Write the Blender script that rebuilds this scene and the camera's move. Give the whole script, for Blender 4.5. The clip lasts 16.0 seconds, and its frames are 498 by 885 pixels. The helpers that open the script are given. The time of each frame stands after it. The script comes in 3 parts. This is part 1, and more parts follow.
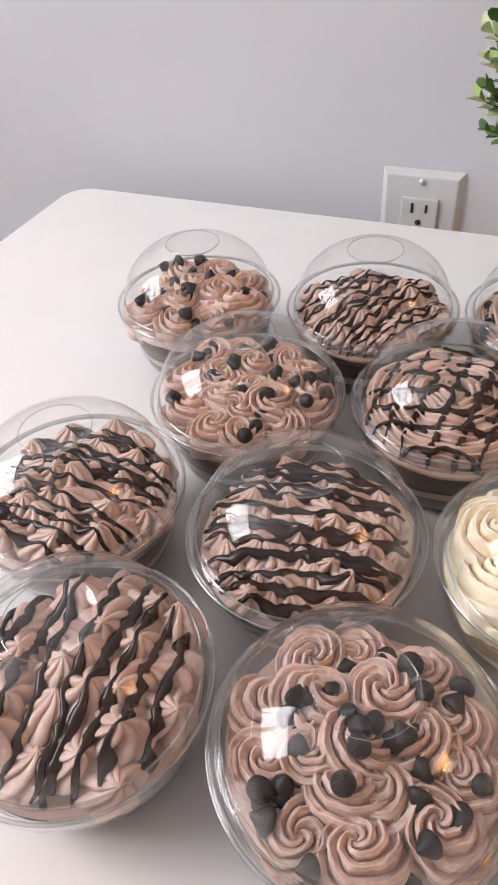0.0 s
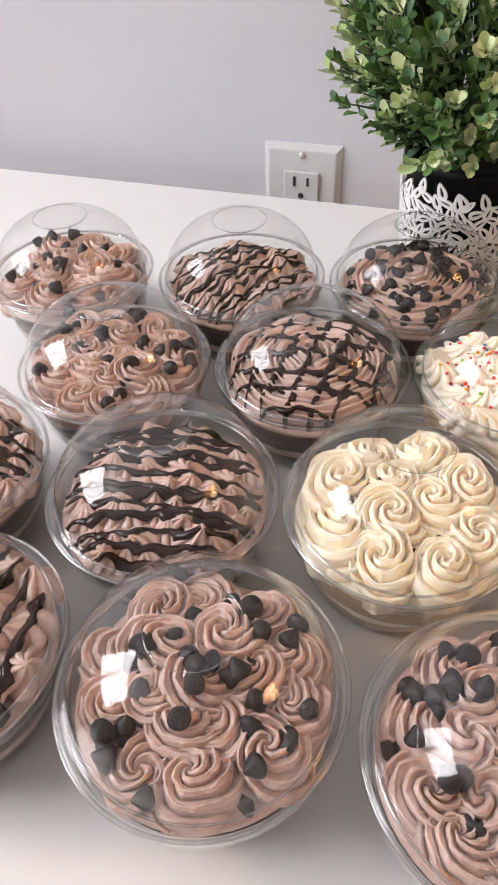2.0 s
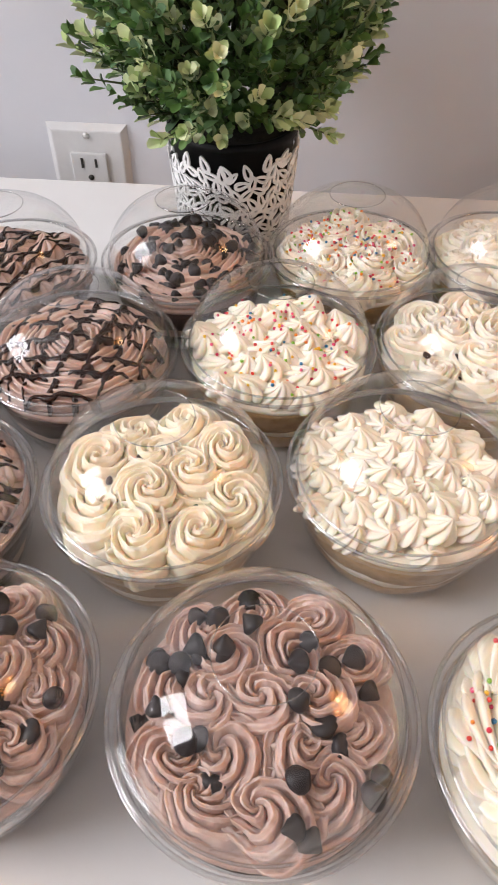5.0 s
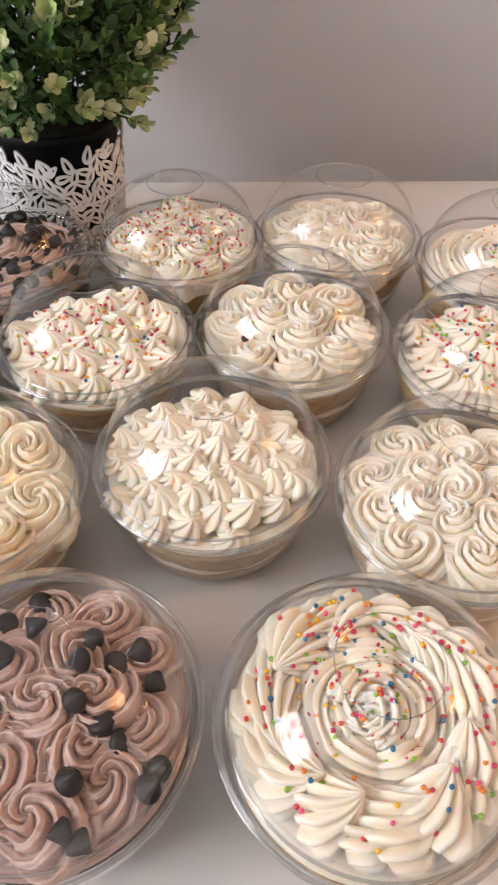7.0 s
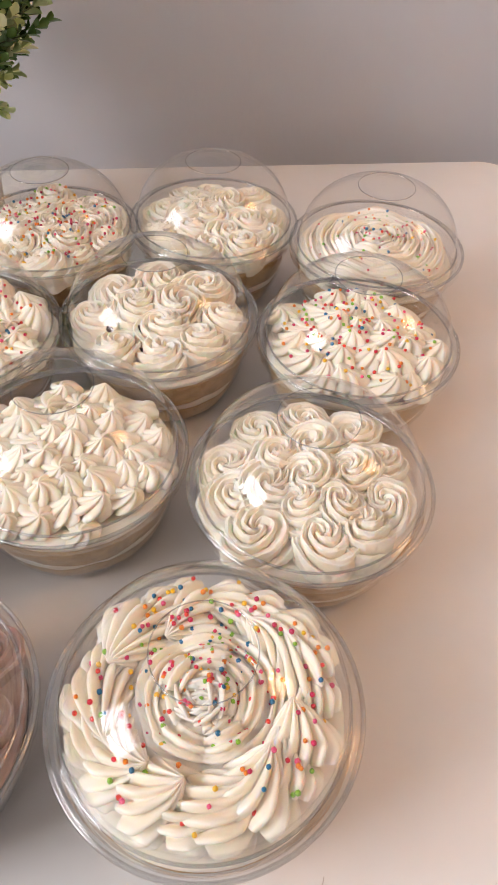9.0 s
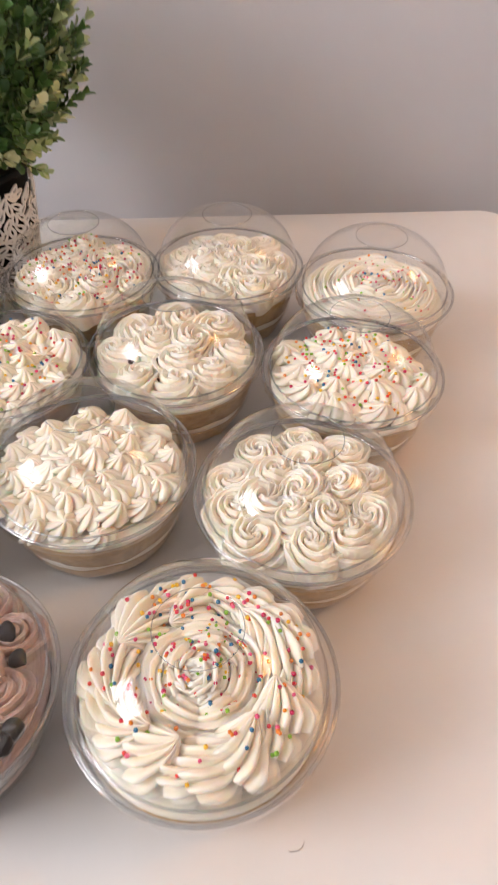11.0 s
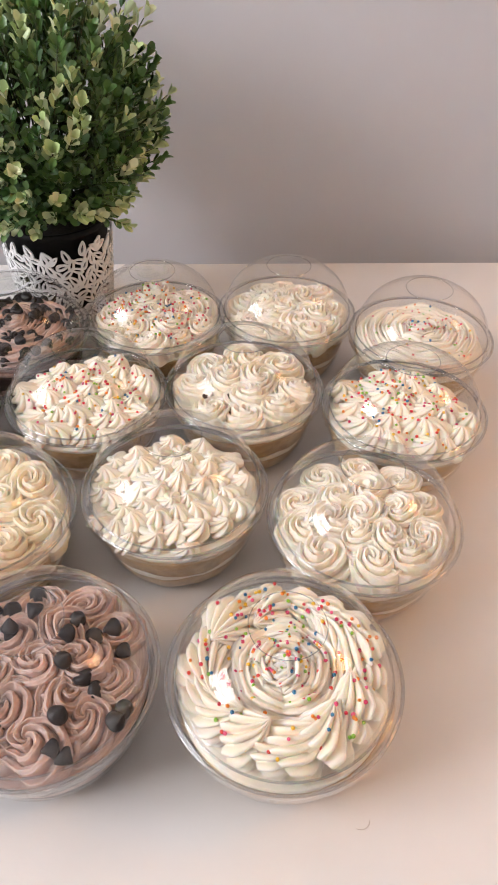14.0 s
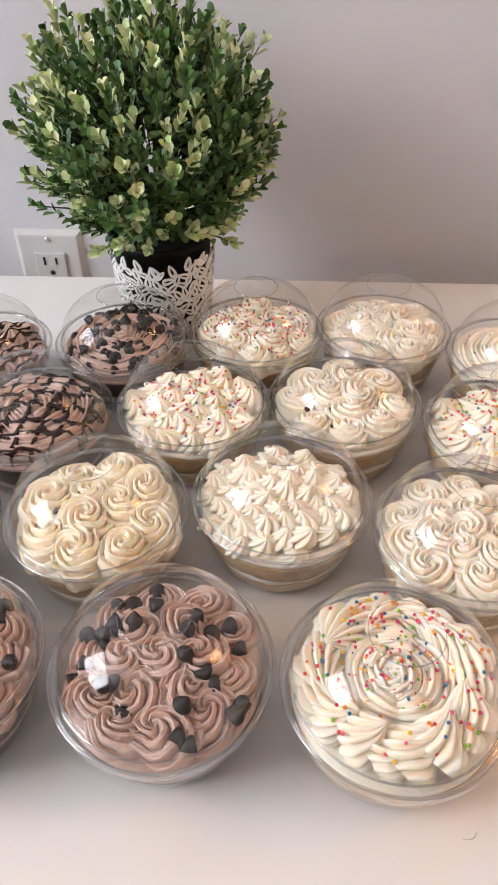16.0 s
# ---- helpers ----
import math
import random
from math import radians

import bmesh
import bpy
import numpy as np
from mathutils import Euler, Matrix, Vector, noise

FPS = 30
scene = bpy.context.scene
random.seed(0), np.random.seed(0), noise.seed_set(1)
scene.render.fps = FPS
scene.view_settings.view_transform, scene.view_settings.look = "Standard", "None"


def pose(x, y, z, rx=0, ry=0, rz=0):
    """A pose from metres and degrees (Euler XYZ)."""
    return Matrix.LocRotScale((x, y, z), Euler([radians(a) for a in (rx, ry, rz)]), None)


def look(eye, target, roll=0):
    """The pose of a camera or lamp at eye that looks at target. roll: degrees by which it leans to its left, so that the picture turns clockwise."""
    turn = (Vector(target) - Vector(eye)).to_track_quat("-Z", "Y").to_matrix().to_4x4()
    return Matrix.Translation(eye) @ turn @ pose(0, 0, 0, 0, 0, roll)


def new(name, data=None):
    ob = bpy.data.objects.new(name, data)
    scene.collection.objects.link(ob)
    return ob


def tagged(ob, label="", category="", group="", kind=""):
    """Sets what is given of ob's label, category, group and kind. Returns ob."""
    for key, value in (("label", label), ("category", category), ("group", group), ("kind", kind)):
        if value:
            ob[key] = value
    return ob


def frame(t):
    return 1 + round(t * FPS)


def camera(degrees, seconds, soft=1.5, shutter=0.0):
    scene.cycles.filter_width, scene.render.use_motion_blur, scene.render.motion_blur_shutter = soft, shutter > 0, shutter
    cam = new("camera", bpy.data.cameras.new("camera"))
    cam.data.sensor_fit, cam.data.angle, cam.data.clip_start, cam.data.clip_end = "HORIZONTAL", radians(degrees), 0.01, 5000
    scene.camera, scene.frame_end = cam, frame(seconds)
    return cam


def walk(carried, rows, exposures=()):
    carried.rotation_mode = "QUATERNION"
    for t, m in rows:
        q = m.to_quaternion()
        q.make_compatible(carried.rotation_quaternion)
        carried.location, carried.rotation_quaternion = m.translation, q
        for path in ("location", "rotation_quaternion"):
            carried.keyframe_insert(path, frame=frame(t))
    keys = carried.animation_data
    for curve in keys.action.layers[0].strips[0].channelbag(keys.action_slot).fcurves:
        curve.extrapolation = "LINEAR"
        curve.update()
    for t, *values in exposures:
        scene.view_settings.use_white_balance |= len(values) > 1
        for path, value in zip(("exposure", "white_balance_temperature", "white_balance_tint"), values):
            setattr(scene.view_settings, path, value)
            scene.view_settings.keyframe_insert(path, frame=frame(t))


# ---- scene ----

# ---------------------------------------------------------------- camera
cam = camera(39.47, 16.0, soft=1.35, shutter=0.3)
PATH = [
    (0, 0.1024, -0.5841, 0.2851, 25.62, -42.83, -4.89),
    (0.5, 0.1085, -0.5839, 0.2841, 24.52, -42.72, -4.93),
    (1, 0.1168, -0.5862, 0.2854, 22.84, -43.22, -4.23),
    (1.5, 0.1336, -0.5865, 0.2824, 20.75, -43.89, -3.40),
    (2, 0.1422, -0.5853, 0.2840, 18.52, -44.57, -2.59),
    (2.5, 0.1491, -0.5820, 0.2827, 16.58, -44.93, -2.28),
    (3, 0.1578, -0.5791, 0.2798, 14.38, -45.24, -1.63),
    (3.5, 0.1647, -0.5781, 0.2810, 12.34, -45.50, -1.32),
    (4, 0.1735, -0.5762, 0.2786, 9.62, -45.52, -0.42),
    (4.2, 0.1793, -0.5760, 0.2814, 8.56, -45.87, -0.17),
    (6.3, 0.2344, -0.5725, 0.2744, 1.26, -46.06, -0.13),
    (6.5, 0.2422, -0.5724, 0.2741, 0.62, -46.14, -0.15),
    (7, 0.2583, -0.5714, 0.2760, -2.22, -46.42, 0.79),
    (7.5, 0.2709, -0.5680, 0.2724, -4.61, -46.95, 1.74),
    (8, 0.2810, -0.5659, 0.2694, -6.45, -47.12, 2.24),
    (8.5, 0.2920, -0.5723, 0.2737, -7.36, -47.30, 2.25),
    (8.7, 0.2994, -0.5729, 0.2761, -8.03, -47.51, 2.71),
    (10.8, 0.3070, -0.5857, 0.2820, -4.88, -45.61, 0.77),
    (11, 0.3111, -0.6084, 0.3020, -4.50, -44.51, 0.78),
    (11.5, 0.3023, -0.6380, 0.3215, -5.53, -42.83, 1.75),
    (12, 0.2988, -0.6426, 0.3247, -5.08, -42.18, 1.48),
    (12.5, 0.2933, -0.6415, 0.3288, -5.02, -42.24, 1.59),
    (13, 0.2904, -0.6418, 0.3287, -4.40, -42.11, 1.34),
    (13.5, 0.2870, -0.6420, 0.3302, -3.80, -41.99, 1.38),
    (14, 0.2791, -0.6419, 0.3311, -2.69, -41.78, 1.03),
    (14.5, 0.2701, -0.6455, 0.3341, -1.35, -41.47, 0.77),
    (15, 0.2558, -0.6509, 0.3378, 0.29, -41.17, 0.35),
    (15.5, 0.2516, -0.6541, 0.3382, 1.52, -40.61, 0.12),
    (16, 0.2465, -0.6542, 0.3388, 3.01, -40.61, -0.41),
]


def stand(x, y, z, yaw, pitch, lean):
    a, b = radians(yaw), radians(pitch)
    way = Vector((-math.sin(a) * math.cos(b), math.cos(a) * math.cos(b), math.sin(b)))
    return look((x, y, z), Vector((x, y, z)) + way, lean)


walk(cam, [(t, stand(*p)) for t, *p in PATH], exposures=[(0.0, -0.08), (2.0, 0.03), (4.0, 0.06), (7.5, -0.16), (11.0, -0.08), (16.0, -0.06)])

# ---------------------------------------------------------------- world and light
FLOOR_Z, CEIL_Z = -0.74, 1.72
WALL_Y = 0.0327
LEFT_X, RIGHT_X, BACK_Y = -1.75, 2.3, -2.9
WIN_Y0, WIN_Y1, WIN_Z0, WIN_Z1 = -1.60, -0.40, 0.62, 1.66

world = bpy.data.worlds.new("sky")
scene.world = world
world.use_nodes = True
wn = world.node_tree
sky = wn.nodes.new("ShaderNodeTexSky")
sky.sky_type = "NISHITA"
sky.sun_disc = False
sky.sun_elevation, sky.sun_rotation = radians(38), radians(200)
wn.links.new(sky.outputs[0], wn.nodes["Background"].inputs[0])
wn.nodes["Background"].inputs[1].default_value = 0.12


def area(name, m, sx, sy, watts, colour):
    lamp = bpy.data.lights.new(name, "AREA")
    lamp.shape, lamp.size, lamp.size_y, lamp.energy, lamp.color = "RECTANGLE", sx, sy, watts, colour
    ob = new(name, lamp)
    ob.matrix_world = m
    return ob


# daylight that comes in through the window
win_mid = Vector((LEFT_X + 0.02, (WIN_Y0 + WIN_Y1) / 2, (WIN_Z0 + WIN_Z1) / 2))
area("window_daylight", look(win_mid, win_mid + Vector((1, 0, -0.25))), WIN_Y1 - WIN_Y0, WIN_Z1 - WIN_Z0, 64.0, (0.99, 0.965, 1.0))

# ---------------------------------------------------------------- materials


def material(name, base, rough=0.5, metal=0.0, spec=0.5):
    m = bpy.data.materials.new(name)
    m.use_nodes = True
    b = m.node_tree.nodes["Principled BSDF"]
    b.inputs["Base Color"].default_value = (*base, 1)
    b.inputs["Roughness"].default_value = rough
    b.inputs["Metallic"].default_value = metal
    b.inputs["Specular IOR Level"].default_value = spec
    return m


def vary(m, a, b, scale, bump=0.0, bump_scale=200.0, detail=4.0, rough=None):
    """Two-scale colour variation between a and b, with fine relief."""
    t = m.node_tree
    bsdf = t.nodes["Principled BSDF"]
    co = t.nodes.new("ShaderNodeTexCoord")
    n1 = t.nodes.new("ShaderNodeTexNoise")
    n1.inputs["Scale"].default_value, n1.inputs["Detail"].default_value = scale, detail
    n2 = t.nodes.new("ShaderNodeTexNoise")
    n2.inputs["Scale"].default_value, n2.inputs["Detail"].default_value = scale * 9, 3
    mix = t.nodes.new("ShaderNodeMath")
    mix.operation = "MULTIPLY_ADD"
    mix.inputs[1].default_value = 0.35
    half = t.nodes.new("ShaderNodeMath")
    half.operation = "MULTIPLY"
    half.inputs[1].default_value = 0.65
    ramp = t.nodes.new("ShaderNodeValToRGB")
    ramp.color_ramp.elements[0].position, ramp.color_ramp.elements[1].position = 0.33, 0.67
    ramp.color_ramp.elements[0].color, ramp.color_ramp.elements[1].color = (*a, 1), (*b, 1)
    t.links.new(co.outputs["Object"], n1.inputs["Vector"])
    t.links.new(co.outputs["Object"], n2.inputs["Vector"])
    t.links.new(n1.outputs["Fac"], half.inputs[0])
    t.links.new(n2.outputs["Fac"], mix.inputs[0])
    t.links.new(half.outputs[0], mix.inputs[2])
    t.links.new(mix.outputs[0], ramp.inputs["Fac"])
    t.links.new(ramp.outputs["Color"], bsdf.inputs["Base Color"])
    if bump:
        n3 = t.nodes.new("ShaderNodeTexNoise")
        n3.inputs["Scale"].default_value, n3.inputs["Detail"].default_value = bump_scale, 5
        bp = t.nodes.new("ShaderNodeBump")
        bp.inputs["Strength"].default_value, bp.inputs["Distance"].default_value = bump, 0.001
        t.links.new(co.outputs["Object"], n3.inputs["Vector"])
        t.links.new(n3.outputs["Fac"], bp.inputs["Height"])
        t.links.new(bp.outputs["Normal"], bsdf.inputs["Normal"])
    return m


M_TABLE = vary(material("white_laminate", (0.8, 0.79, 0.77), 0.32), (0.70, 0.69, 0.672), (0.75, 0.74, 0.725), 3.0, 0.04, 500)
M_WALL = vary(material("wall_paint", (0.6, 0.6, 0.62), 0.6), (0.555, 0.562, 0.595), (0.59, 0.598, 0.628), 1.4, 0.12, 260)
M_CEIL = vary(material("ceiling_paint", (0.85, 0.85, 0.85), 0.8), (0.82, 0.82, 0.82), (0.86, 0.86, 0.86), 2.0, 0.1, 200)
M_FLOOR = vary(material("oak_floor", (0.3, 0.24, 0.18), 0.45), (0.26, 0.20, 0.15), (0.38, 0.31, 0.24), 5.0, 0.1, 120)
M_LEG = vary(material("white_lacquer", (0.78, 0.77, 0.76), 0.35), (0.76, 0.75, 0.74), (0.8, 0.79, 0.78), 6.0)
M_PLATE = vary(material("ivory_plastic", (0.72, 0.71, 0.7), 0.35), (0.53, 0.53, 0.53), (0.58, 0.575, 0.57), 20.0)
# near-black stands for the shade inside the outlet's openings
M_SLOT_SHADE = material("slot_shade", (0.02, 0.018, 0.016), 0.6)
M_STEEL = material("screw_steel", (0.7, 0.69, 0.67), 0.3, 1.0)
M_CHOC_CREAM = vary(material("chocolate_cream", (0.42, 0.27, 0.21), 0.42), (0.42, 0.275, 0.225), (0.66, 0.485, 0.425), 60.0, 0.12, 900)
M_WHITE_CREAM = vary(material("vanilla_cream", (0.82, 0.74, 0.6), 0.42), (0.96, 0.835, 0.67), (0.98, 0.90, 0.78), 50.0, 0.1, 900)
M_BUTTER_CREAM = vary(material("butter_cream", (0.85, 0.74, 0.52), 0.4), (0.97, 0.80, 0.585), (0.98, 0.875, 0.71), 50.0, 0.1, 900)
for m in (M_CHOC_CREAM, M_WHITE_CREAM, M_BUTTER_CREAM):
    b = m.node_tree.nodes["Principled BSDF"]
    b.inputs["Subsurface Weight"].default_value = 0.45
    b.inputs["Subsurface Radius"].default_value = (0.005, 0.0032, 0.002)
    b.inputs["Subsurface Scale"].default_value = 1.0
M_CHIP = material("dark_chip", (0.020, 0.015, 0.015), 0.48, 0.0, 0.3)
M_SYRUP = vary(material("chocolate_syrup", (0.02, 0.008, 0.006), 0.14, 0.0, 0.22), (0.012, 0.005, 0.004), (0.028, 0.011, 0.008), 30.0)
M_DARK_CAKE = vary(material("dark_cake", (0.06, 0.03, 0.02), 0.85), (0.03, 0.014, 0.009), (0.095, 0.05, 0.034), 240.0, 0.9, 700)
M_GOLD_CAKE = vary(material("golden_cake", (0.5, 0.32, 0.14), 0.8), (0.36, 0.20, 0.07), (0.66, 0.46, 0.22), 190.0, 0.8, 600)
M_BLACK = vary(material("black_plastic", (0.005, 0.005, 0.005), 0.6, 0.0, 0.2), (0.004, 0.004, 0.004), (0.008, 0.008, 0.008), 40.0, 0.1, 500)
M_LACE = vary(material("white_enamel", (0.82, 0.82, 0.81), 0.4), (0.79, 0.79, 0.78), (0.85, 0.85, 0.84), 30.0)
M_SOIL = vary(material("dark_soil", (0.02, 0.016, 0.012), 0.9), (0.012, 0.01, 0.008), (0.04, 0.032, 0.022), 150.0, 0.8, 400)
M_STEM = vary(material("green_stem", (0.06, 0.09, 0.03), 0.6), (0.04, 0.06, 0.02), (0.09, 0.12, 0.04), 100.0)
M_FRAME = vary(material("window_white", (0.8, 0.8, 0.79), 0.4), (0.77, 0.77, 0.76), (0.82, 0.82, 0.81), 10.0)
M_BRASS = material("aged_brass", (0.5, 0.36, 0.18), 0.35, 1.0)
M_HAIR = material("pale_hair", (0.35, 0.28, 0.24), 0.5)

# clear plastic: one thin film, gloss by Fresnel
M_CLEAR = bpy.data.materials.new("clear_plastic")
M_CLEAR.use_nodes = True
t = M_CLEAR.node_tree
t.nodes.remove(t.nodes["Principled BSDF"])
face = t.nodes.new("ShaderNodeLayerWeight")
face.inputs["Blend"].default_value = 0.5
power = t.nodes.new("ShaderNodeMath")
power.operation = "POWER"
power.inputs[1].default_value = 3.2
gain = t.nodes.new("ShaderNodeMath")
gain.operation = "MULTIPLY_ADD"
gain.use_clamp = True
gain.inputs[1].default_value, gain.inputs[2].default_value = 0.80, 0.045
tr = t.nodes.new("ShaderNodeBsdfTransparent")
tr.inputs["Color"].default_value = (0.975, 0.975, 0.972, 1)
gl = t.nodes.new("ShaderNodeBsdfGlossy")
gl.inputs["Roughness"].default_value = 0.035
gl.inputs["Color"].default_value = (0.95, 0.95, 0.95, 1)
wob = t.nodes.new("ShaderNodeTexNoise")
wob.inputs["Scale"].default_value = 55
wco = t.nodes.new("ShaderNodeTexCoord")
wbp = t.nodes.new("ShaderNodeBump")
wbp.inputs["Strength"].default_value, wbp.inputs["Distance"].default_value = 0.12, 0.002
mx = t.nodes.new("ShaderNodeMixShader")
t.links.new(wco.outputs["Object"], wob.inputs["Vector"])
t.links.new(wob.outputs["Fac"], wbp.inputs["Height"])
t.links.new(wbp.outputs["Normal"], gl.inputs["Normal"])
t.links.new(face.outputs["Facing"], power.inputs[0])
t.links.new(power.outputs[0], gain.inputs[0])
t.links.new(gain.outputs[0], mx.inputs[0])
t.links.new(tr.outputs[0], mx.inputs[1])
t.links.new(gl.outputs[0], mx.inputs[2])
t.links.new(mx.outputs[0], t.nodes["Material Output"].inputs[0])

# sprinkles: one colour an island
M_SPRINKLE = material("sugar_sprinkle", (0.7, 0.1, 0.1), 0.3)
t = M_SPRINKLE.node_tree
geo = t.nodes.new("ShaderNodeNewGeometry")
ramp = t.nodes.new("ShaderNodeValToRGB")
ramp.color_ramp.interpolation = "CONSTANT"
SUGAR = [(0.70, 0.03, 0.06), (0.80, 0.10, 0.22), (0.75, 0.05, 0.03), (0.9, 0.52, 0.02), (0.86, 0.25, 0.02), (0.02, 0.16, 0.32), (0.25, 0.50, 0.03), (0.60, 0.02, 0.10)]
els = ramp.color_ramp.elements
els[0].position, els[0].color = 0.0, (*SUGAR[0], 1)
els[1].position, els[1].color = 1 / 8, (*SUGAR[1], 1)
for i in range(2, 8):
    e = els.new(i / 8)
    e.color = (*SUGAR[i], 1)
t.links.new(geo.outputs["Random Per Island"], ramp.inputs["Fac"])
t.links.new(ramp.outputs["Color"], t.nodes["Principled BSDF"].inputs["Base Color"])


def leaf_material(name, stops):
    m = material(name, (0.05, 0.1, 0.03), 0.34)
    t = m.node_tree
    g = t.nodes.new("ShaderNodeNewGeometry")
    r = t.nodes.new("ShaderNodeValToRGB")
    e = r.color_ramp.elements
    e[0].position, e[0].color = 0.0, (*stops[0], 1)
    e[1].position, e[1].color = 1.0, (*stops[-1], 1)
    for k, c in enumerate(stops[1:-1]):
        x = e.new((k + 1) / (len(stops) - 1))
        x.color = (*c, 1)
    t.links.new(g.outputs["Random Per Island"], r.inputs["Fac"])
    t.links.new(r.outputs["Color"], t.nodes["Principled BSDF"].inputs["Base Color"])
    return m


M_LEAF = leaf_material("boxwood_green", [(0.030, 0.080, 0.017), (0.08, 0.17, 0.038), (0.15, 0.26, 0.075), (0.14, 0.25, 0.14)])
M_TIP = leaf_material("boxwood_tip", [(0.36, 0.50, 0.20), (0.56, 0.66, 0.32), (0.80, 0.82, 0.54), (0.44, 0.57, 0.30)])

# ---------------------------------------------------------------- mesh helpers


def mesh_of(bm, name, mat, smooth=True):
    me = bpy.data.meshes.new(name)
    bm.to_mesh(me)
    bm.free()
    me.materials.append(mat)
    if smooth:
        me.polygons.foreach_set("use_smooth", [True] * len(me.polygons))
    return me


def part(name, bm, mat, parent=None, label="", smooth=True):
    ob = new(name, mesh_of(bm, name, mat, smooth) if isinstance(bm, bmesh.types.BMesh) else bm)
    if parent:
        ob.parent = parent
    if label:
        tagged(ob, label)
    return ob


def empty(name, at=(0, 0, 0), **tags):
    ob = new(name)
    ob.location = at
    ob.empty_display_size = 0.02
    return tagged(ob, **tags)


def box(x0, x1, y0, y1, z0, z1, bevel=0.0, seg=2):
    bm = bmesh.new()
    bmesh.ops.create_cube(bm, size=1)
    for v in bm.verts:
        v.co = Vector(((x0 + x1) / 2 + v.co.x * (x1 - x0), (y0 + y1) / 2 + v.co.y * (y1 - y0), (z0 + z1) / 2 + v.co.z * (z1 - z0)))
    if bevel:
        bmesh.ops.bevel(bm, geom=bm.edges[:], offset=bevel, segments=seg, affect="EDGES", profile=0.5)
    return bm


def lathe(profile, n=64, closed=False, cap=True):
    """Turns a profile of (radius, height) round z."""
    bm = bmesh.new()
    rings = []
    for r, z in profile:
        if r < 1e-6:
            rings.append([bm.verts.new((0, 0, z))])
        else:
            rings.append([bm.verts.new((r * math.cos(2 * math.pi * k / n), r * math.sin(2 * math.pi * k / n), z)) for k in range(n)])
    pairs = list(zip(rings, rings[1:])) + ([(rings[-1], rings[0])] if closed else [])
    for a, b in pairs:
        for k in range(n):
            j = (k + 1) % n
            if len(a) == 1 and len(b) > 1:
                bm.faces.new((a[0], b[j], b[k]))
            elif len(b) == 1 and len(a) > 1:
                bm.faces.new((a[k], a[j], b[0]))
            elif len(a) > 1:
                bm.faces.new((a[k], a[j], b[j], b[k]))
    bmesh.ops.recalc_face_normals(bm, faces=bm.faces[:])
    return bm


def rope(path, radii, lobes=7, depth=0.2, twist=0.0, sides=21, bm=None, flat=1.0):
    """A piped rope with a star section along a path; the section twists as it goes."""
    bm = bm or bmesh.new()
    rings, n = [], len(path)
    for i, p in enumerate(path):
        d = (path[min(i + 1, n - 1)] - path[max(i - 1, 0)])
        d = d.normalized() if d.length > 1e-9 else Vector((1, 0, 0))
        side = d.cross(Vector((0, 0, 1)))
        side = side.normalized() if side.length > 1e-4 else Vector((1, 0, 0))
        up = side.cross(d)
        ring = []
        for k in range(sides):
            a = 2 * math.pi * k / sides
            r = radii[i] * (1 - depth + depth * (0.5 + 0.5 * math.cos(lobes * (a + twist * i))) * 1.6)
            ring.append(bm.verts.new(p + side * (math.cos(a) * r) + up * (math.sin(a) * r * flat)))
        rings.append(ring)
    for a, b in zip(rings, rings[1:]):
        for k in range(sides):
            j = (k + 1) % sides
            bm.faces.new((a[k], a[j], b[j], b[k]))
    bm.faces.new(rings[0][::-1])
    bm.faces.new(rings[-1])
    return bm


def roughen(bm, amount, scale, seed):
    """Small uneven swells, as soft cream has."""
    off = Vector((seed * 3.1, seed * 1.7, 0))
    for v in bm.verts:
        v.co += noise.noise_vector(v.co * scale + off) * amount
    return bm


def rosette(rad, height, seed):
    """A piped rosette: spiral ridges with sharp grooves sweep in to a small raised middle."""
    rnd = random.Random(seed)
    bm, nr, na = bmesh.new(), 54, 120
    arms, wind, off = rnd.choice((3, 4, 4, 5)), rnd.uniform(3.9, 4.8), rnd.uniform(0, 6.28)
    tail, hand, lop = rnd.uniform(0, 6.28), rnd.choice((1, 1, -1)), rnd.uniform(0.05, 0.25)
    ecc, ex, ey = rnd.uniform(0, 6.28), rnd.uniform(-0.2, 0.2), rnd.uniform(-0.2, 0.2)
    rings = []
    for i in range(nr):
        u = i / (nr - 1)
        ring = []
        for k in range(na):
            a = 2 * math.pi * k / na
            phase = hand * arms * a + wind * 2 * math.pi * u ** 0.8 + off + 0.3 * math.sin(a + ecc) * u
            ridge = abs(math.sin(phase / 2 + 0.35 * math.sin(2 * a + ecc) * u)) ** 0.8
            fine = abs(math.sin(phase * 1.5 + 0.6))
            drag = max(0.0, math.cos(a - tail)) ** 6
            edge = 1 + 0.10 * math.cos(2 * a + ecc) + 0.14 * (ridge - 0.5) + 0.10 * drag
            r = rad * u * edge
            z = height * (1 - u ** 2.4) * 0.95 - height * 0.26 * math.exp(-(u / 0.13) ** 2) + height * lop * u * math.cos(a - ecc) * (1 - 0.6 * u)
            z += ((ridge - 0.75) * 0.0046 + (fine - 0.6) * 0.0012) * min(1, 4 * u + 0.1)
            ring.append(bm.verts.new((r * math.cos(a) + ex * rad * (1 - u), r * math.sin(a) + ey * rad * (1 - u), z)))
        rings.append(ring)
    base = [bm.verts.new((v.co.x * 0.93, v.co.y * 0.93, -0.009)) for v in rings[-1]]
    rings.append(base)
    for a, b in zip(rings, rings[1:]):
        for k in range(na):
            j = (k + 1) % na
            bm.faces.new((a[k], b[k], b[j], a[j]))
    return roughen(roughen(roughen(bm, 0.0014, 70, seed), 0.0007, 200, seed), 0.0004, 480, seed)


